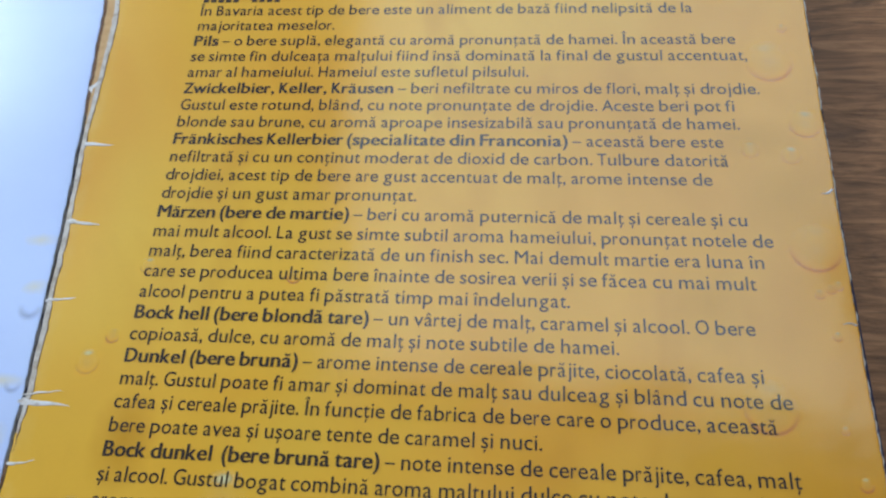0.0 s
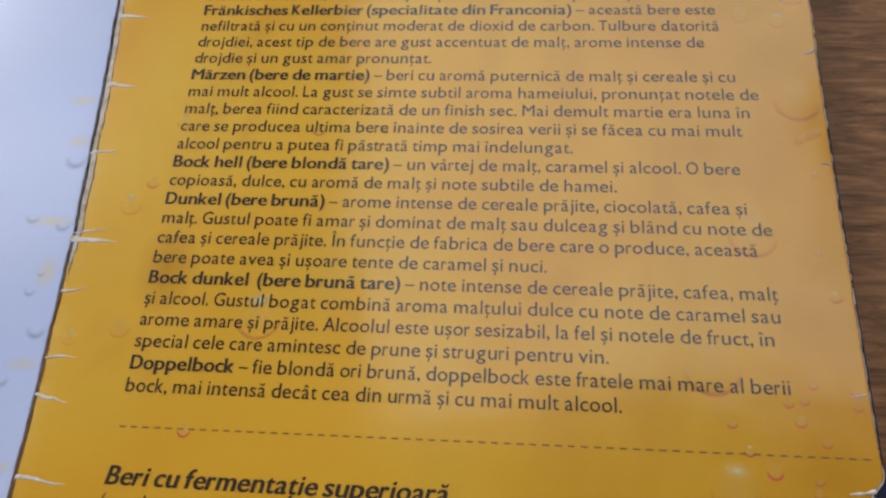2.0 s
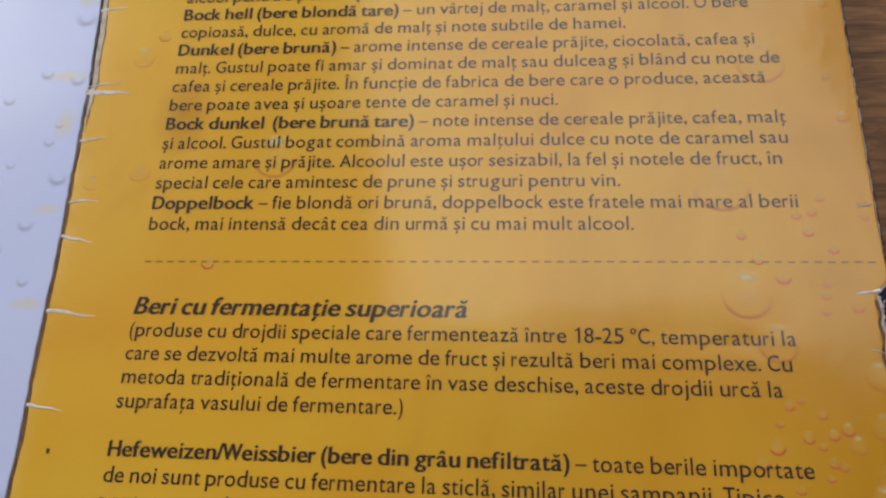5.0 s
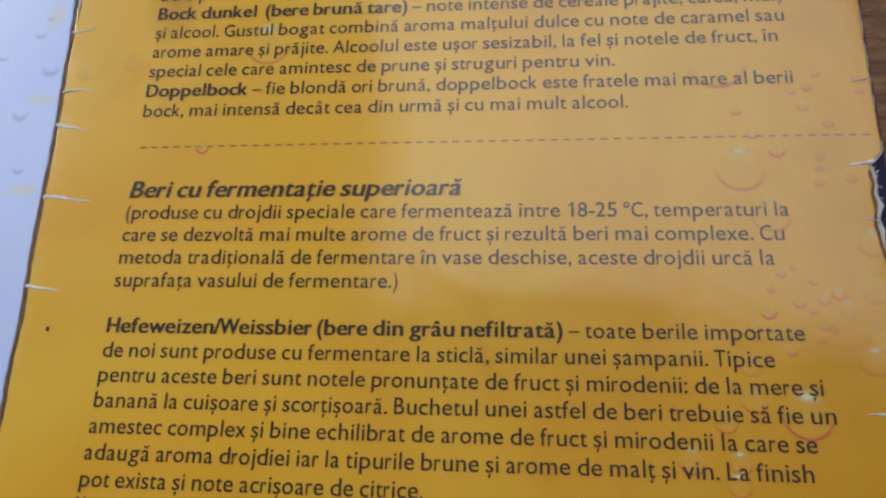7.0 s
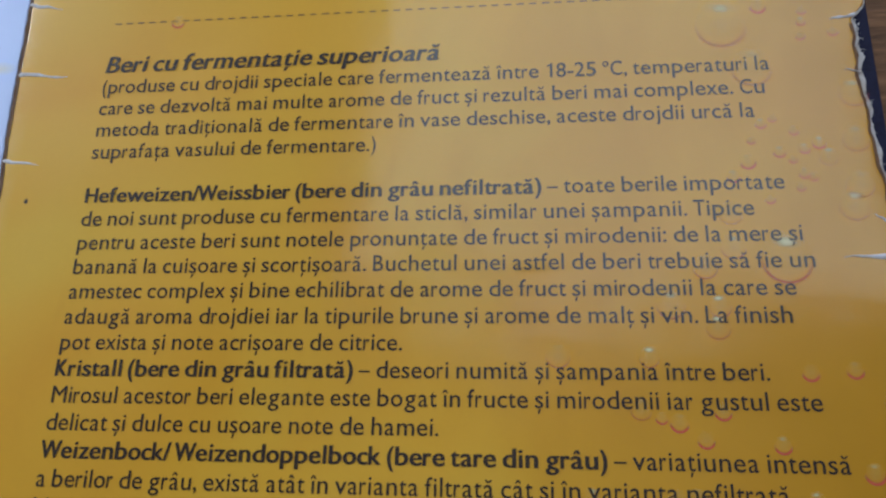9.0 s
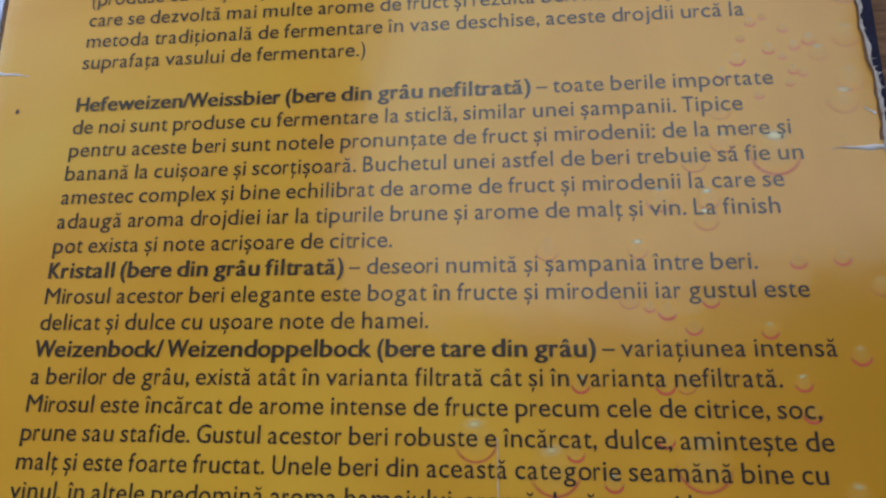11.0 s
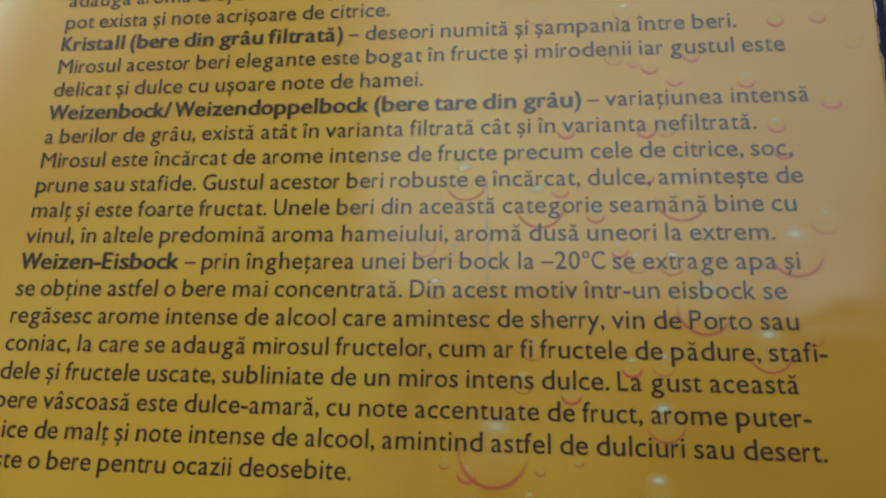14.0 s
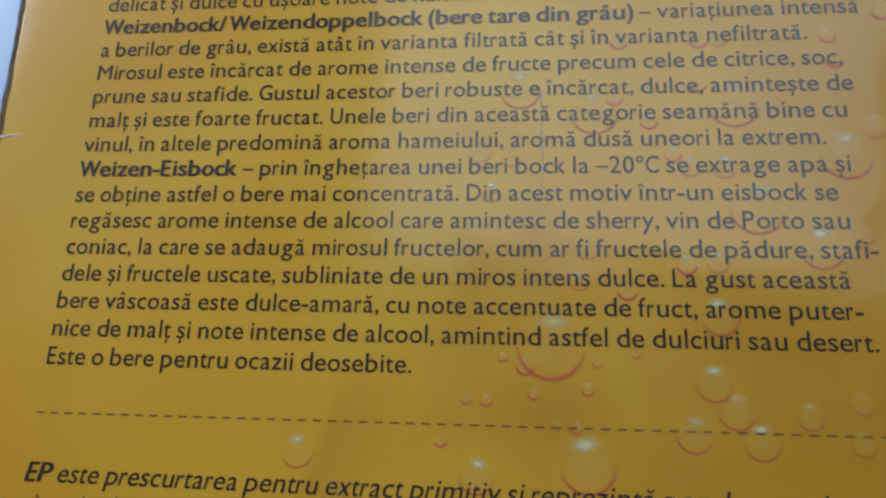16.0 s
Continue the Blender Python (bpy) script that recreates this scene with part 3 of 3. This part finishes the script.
def on_page(x, y, dz):
    """A point of the print, raised by its slope and the page's curl."""
    y += x * tilt(y)
    return (x * mm, y * mm, ZP + (lift(x, y) + dz) * mm)


def dashes(y, x0, x1):
    verts, faces = [], []
    x = x0
    while x < x1:
        p = len(verts)
        w = 1.45 + random.uniform(-0.08, 0.08)
        verts += [on_page(x + a, y + b + 0.0038 * (x + a), 0.06) for a, b in ((0, -0.15), (w, -0.15), (w, 0.15), (0, 0.15))]
        faces.append((p, p + 1, p + 2, p + 3))
        x += 2.6
    mesh_part("dashed_line", verts, faces, M_DASH, gold)


dashes(-154.4, 0.8, 155.0)
dashes(-320.0, 0.2, 153.0)

# ---- text ----
EM = 4.452                                    # type size in mm
LETTERS = "abcdefghijklmnopqrstuvwxyz"
CAPS = LETTERS.upper()
PLAIN = dict(zip(LETTERS, (482, 569, 448, 564, 501, 292, 559, 555, 234, 243, 469, 236, 834, 555, 549, 569, 563, 327, 396, 331, 551, 481, 736, 463, 471, 428)))
PLAIN.update(zip(CAPS, (612, 542, 580, 666, 492, 487, 646, 652, 239, 370, 542, 472, 804, 658, 689, 532, 689, 538, 493, 497, 647, 558, 846, 571, 541, 553)))
PLAIN.update({" ": 212, ".": 207, ",": 207, ":": 207, "(": 284, ")": 284, "/": 343, "-": 307, "–": 500, "º": 354})
PLAIN.update({c: 513 for c in "0123456789"})
HEAVY = dict(zip(LETTERS, (528, 596, 457, 594, 528, 341, 588, 586, 274, 281, 542, 275, 860, 586, 577, 596, 594, 380, 434, 367, 585, 523, 786, 526, 520, 474)))
HEAVY.update(zip(CAPS, (656, 604, 596, 710, 528, 527, 678, 707, 284, 417, 602, 511, 845, 715, 735, 580, 735, 591, 541, 536, 701, 633, 906, 632, 600, 586)))
HEAVY.update({" ": 202, ".": 286, ",": 286, ":": 286, "(": 314, ")": 314, "/": 235, "-": 322, "–": 500})
ROOT = {"ă": "a", "â": "a", "ä": "a", "î": "i", "ș": "s", "ț": "t", "Î": "I"}
# white space at both sides of a letter together, in thousandths of the type size
SIDES = {c: 146 for c in "hnmuiljHIMNUE"}
SIDES.update({c: 112 for c in "abdgpqBDFLPRK"})
SIDES.update({c: 78 for c in "oecsCGOQSrk"})
SIDES.update({c: 40 for c in "tzTZ–-J"})
SIDES.update({c: 18 for c in "vwxyfAVWXY/"})

font_curve = bpy.data.curves.new("type", "FONT")
font_curve.resolution_u = 3
font_object = bpy.data.objects.new("type", font_curve)
GLYPHS = {}


def raw_glyph(c):
    font_curve.body, font_curve.size = c, 1.0
    me = bpy.data.meshes.new_from_object(font_object)
    co = np.array([v.co[:2] for v in me.vertices]).reshape(-1, 2)
    faces = [tuple(p.vertices) for p in me.polygons]
    bpy.data.meshes.remove(me)
    return co, faces


def islands(co, faces):
    """The separate pieces of a letter, such as a body and its accent."""
    lead = list(range(len(co)))

    def top(i):
        while lead[i] != i:
            i = lead[i]
        return i

    for f in faces:
        for i in f[1:]:
            lead[top(i)] = top(f[0])
    groups = {}
    for f in faces:
        groups.setdefault(top(f[0]), []).append(f)
    out = []
    for fs in groups.values():
        ids = sorted({i for f in fs for i in f})
        where = {i: n for n, i in enumerate(ids)}
        out.append((co[ids].copy(), [tuple(where[i] for i in f) for f in fs]))
    return out


def glyph(c):
    """Pieces of one letter as (points, faces), from its left ink edge, in units of the type size."""
    if c not in GLYPHS:
        r = ROOT.get(c, c)
        body = islands(*raw_glyph(r))
        if c == "î":
            body = [p for p in body if p[0][:, 1].max() < 0.53]
        if c == "1":
            x = body[0][0][:, 0].min()
            body.append((np.array([(x - 0.13, 0.50), (x + 0.02, 0.585), (x + 0.02, 0.665), (x - 0.13, 0.57)]), [(0, 1, 2, 3)]))
        low = min(p[0][:, 0].min() for p in body)
        wide = max(p[0][:, 0].max() for p in body) - low
        for co, _ in body:
            co[:, 0] -= low
        marks = []
        if c != r:
            found = [p for p in islands(*raw_glyph(c)) if p[0][:, 1].min() > 0.48 or p[0][:, 1].max() < 0.0]
            middle = (min(p[0][:, 0].min() for p in found) + max(p[0][:, 0].max() for p in found)) / 2
            for co, fs in found:
                above, below = co[:, 1].min() > 0.48, co[:, 1].max() < 0.0
                if above or below:
                    co[:, 0] -= middle
                    co *= 0.85
                    if above and c != "Î":
                        co[:, 1] += 0.53 - co[:, 1].min()
                    if c == "Î":
                        co[:, 1] += 0.72 - co[:, 1].min()
                    if below:
                        co[:, 1] += -0.05 - co[:, 1].max()
                    marks.append((co, fs))
        GLYPHS[c] = (body, marks, wide)
    return GLYPHS[c]


def text_line(y, runs, em=EM, slant=0.0, x=0.0):
    """One printed line: runs of (words, heavy) set from x at the baseline y, in mm."""
    verts, faces = [], []
    for words, heavy in runs:
        for c in words:
            r = ROOT.get(c, c)
            adv = (HEAVY if heavy else PLAIN)[r] / 1000 * em
            if c != " ":
                body, marks, wide = glyph(c)
                ink_w = adv - SIDES.get(r, 90) / 1000 * em
                sx = em if r in "ijl.,:I1/" else ink_w / max(wide, 1e-6)
                left = x + (adv - wide * sx) / 2
                spread = ((-0.030, -0.006), (-0.011, 0.006), (0.011, -0.006), (0.030, 0.006)) if heavy else ((-0.006, -0.003), (0.006, 0.003))
                for k, (ox, oy) in enumerate(spread):
                    for pieces, mid in ((body, 0.0), (marks, wide * sx / 2)):
                        for co, fs in pieces:
                            p = len(verts)
                            scale_x = sx if pieces is body else em
                            for a, b in co:
                                verts.append(on_page(left + mid + a * scale_x + (slant * b + ox) * em, y + (b * 1.03 + oy) * em, 0.085 + 0.003 * k))
                            faces += [tuple(i + p for i in f) for f in fs]
            x += adv
    mesh_part("text_line", verts, faces, M_INK, gold)
    return x


def block(y, pitch, lines, squeeze=0.0):
    """Lines below one another; what stands before a bar is set heavy."""
    for n, line in enumerate(lines):
        heavy, bar, plain = line.rpartition("|")
        text_line(y - n * pitch - max(0, 12 - n) ** 2 * squeeze, ((heavy, True), (plain, False)))


block(-5.92, 5.035, [
    "În Bavaria acest tip de bere este un aliment de bază fiind nelipsită de la",
    "majoritatea meselor.",
    "Pils| – o bere suplă, elegantă cu aromă pronunțată de hamei. În această bere",
    "se simte fin dulceața malțului fiind însă dominată la final de gustul accentuat,",
    "amar al hameiului. Hameiul este sufletul pilsului.",
    "Zwickelbier, Keller, Kräusen| – beri nefiltrate cu miros de flori, malț și drojdie.",
    "Gustul este rotund, blând, cu note pronunțate de drojdie. Aceste beri pot fi",
    "blonde sau brune, cu aromă aproape insesizabilă sau pronunțată de hamei.",
    "Fränkisches Kellerbier (specialitate din Franconia)| – această bere este",
    "nefiltrată și cu un conținut moderat de dioxid de carbon. Tulbure datorită",
    "drojdiei, acest tip de bere are gust accentuat de malț, arome intense de",
    "drojdie și un gust amar pronunțat.",
    "Märzen (bere de martie)| – beri cu aromă puternică de malț și cereale și cu",
    "mai mult alcool. La gust se simte subtil aroma hameiului, pronunțat notele de",
    "malț, berea fiind caracterizată de un finish sec. Mai demult martie era luna în",
    "care se producea ultima bere înainte de sosirea verii și se făcea cu mai mult",
    "alcool pentru a putea fi păstrată timp mai îndelungat.",
    "Bock hell (bere blondă tare)| – un vârtej de malț, caramel și alcool. O bere",
    "copioasă, dulce, cu aromă de malț și note subtile de hamei.",
    "Dunkel (bere brună)| – arome intense de cereale prăjite, ciocolată, cafea și",
    "malț. Gustul poate fi amar și dominat de malț sau dulceag și blând cu note de",
    "cafea și cereale prăjite. În funcție de fabrica de bere care o produce, această",
    "bere poate avea și ușoare tente de caramel și nuci.",
    "Bock dunkel  (bere brună tare)| – note intense de cereale prăjite, cafea, malț",
    "și alcool. Gustul bogat combină aroma malțului dulce cu note de caramel sau",
    "arome amare și prăjite. Alcoolul este ușor sesizabil, la fel și notele de fruct, în",
    "special cele care amintesc de prune și struguri pentru vin.",
    "Doppelbock| – fie blondă ori brună, doppelbock este fratele mai mare al berii",
    "bock, mai intensă decât cea din urmă și cu mai mult alcool."], 0.0087)
text_line(-166.3, (("Beri cu fermentație superioară", True),), 5.41, 0.20, 0.0)
block(-171.25, 5.01, [
    "(produse cu drojdii speciale care fermentează între 18-25 ºC, temperaturi la",
    "care se dezvoltă mai multe arome de fruct și rezultă beri mai complexe. Cu",
    "metoda tradițională de fermentare în vase deschise, aceste drojdii urcă la",
    "suprafața vasului de fermentare.)"])
block(-196.0, 5.03, [
    "Hefeweizen/Weissbier (bere din grâu nefiltrată)| – toate berile importate",
    "de noi sunt produse cu fermentare la sticlă, similar unei șampanii. Tipice",
    "pentru aceste beri sunt notele pronunțate de fruct și mirodenii: de la mere și",
    "banană la cuișoare și scorțișoară. Buchetul unei astfel de beri trebuie să fie un",
    "amestec complex și bine echilibrat de arome de fruct și mirodenii la care se",
    "adaugă aroma drojdiei iar la tipurile brune și arome de malț și vin. La finish",
    "pot exista și note acrișoare de citrice.",
    "Kristall (bere din grâu filtrată)| – deseori numită și șampania între beri.",
    "Mirosul acestor beri elegante este bogat în fructe și mirodenii iar gustul este",
    "delicat și dulce cu ușoare note de hamei.",
    "Weizenbock/ Weizendoppelbock (bere tare din grâu)| – variațiunea intensă",
    "a berilor de grâu, există atât în varianta filtrată cât și în varianta nefiltrată.",
    "Mirosul este încărcat de arome intense de fructe precum cele de citrice, soc,",
    "prune sau stafide. Gustul acestor beri robuste e încărcat, dulce, amintește de",
    "malț și este foarte fructat. Unele beri din această categorie seamănă bine cu",
    "vinul, în altele predomină aroma hameiului, aromă dusă uneori la extrem.",
    "Weizen-Eisbock| – prin înghețarea unei beri bock la –20ºC se extrage apa și",
    "se obține astfel o bere mai concentrată. Din acest motiv într-un eisbock se",
    "regăsesc arome intense de alcool care amintesc de sherry, vin de Porto sau",
    "coniac, la care se adaugă mirosul fructelor, cum ar fi fructele de pădure, stafi-",
    "dele și fructele uscate, subliniate de un miros intens dulce. La gust această",
    "bere vâscoasă este dulce-amară, cu note accentuate de fruct, arome puter-",
    "nice de malț și note intense de alcool, amintind astfel de dulciuri sau desert.",
    "Este o bere pentru ocazii deosebite."])
end_a = text_line(-331.3, (("EP", True), (" este prescurtarea pentru ", False)), EM, 0.20)
end_b = text_line(-331.3, (("extract primitiv", False),), EM, 0.20, end_a)
text_line(-331.3, ((" și reprezintă ponderea zaharurilor", False),), EM, 0.20, end_b)
text_line(-336.3, (("vitaminelor și proteinelor în", False),), EM, 0.20)
mesh_part("underline", [on_page(end_a + (end_b - end_a) * i / 10, -331.8 - 0.25 * j, 0.085) for j in (0, 1) for i in range(11)],
          [(i + 11, i + 12, i + 1, i) for i in range(10)], M_INK, gold)


def bars(y, spans):
    """Short bars for writing that cannot be read."""
    for a, b in spans:
        n = max(1, round((b - a) / 2.1))
        verts, faces = [], []
        for i in range(n):
            p = len(verts)
            verts += [on_page(a + 2.1 * i + u, y + v, 0.085) for u, v in ((0, 0), (1.5, 0), (1.5, 1.3), (0, 1.3))]
            faces.append((p, p + 1, p + 2, p + 3))
        mesh_part("text_bar", verts, faces, M_INK, gold)


bars(-2.9, ((0.4, 11.0), (14.0, 22.0)))
bars(-336.3, ((62.0, 74.0), (76.0, 92.0), (94.0, 110.0), (112.0, 130.0)))
bpy.data.objects.remove(font_object)
bpy.data.curves.remove(font_curve)
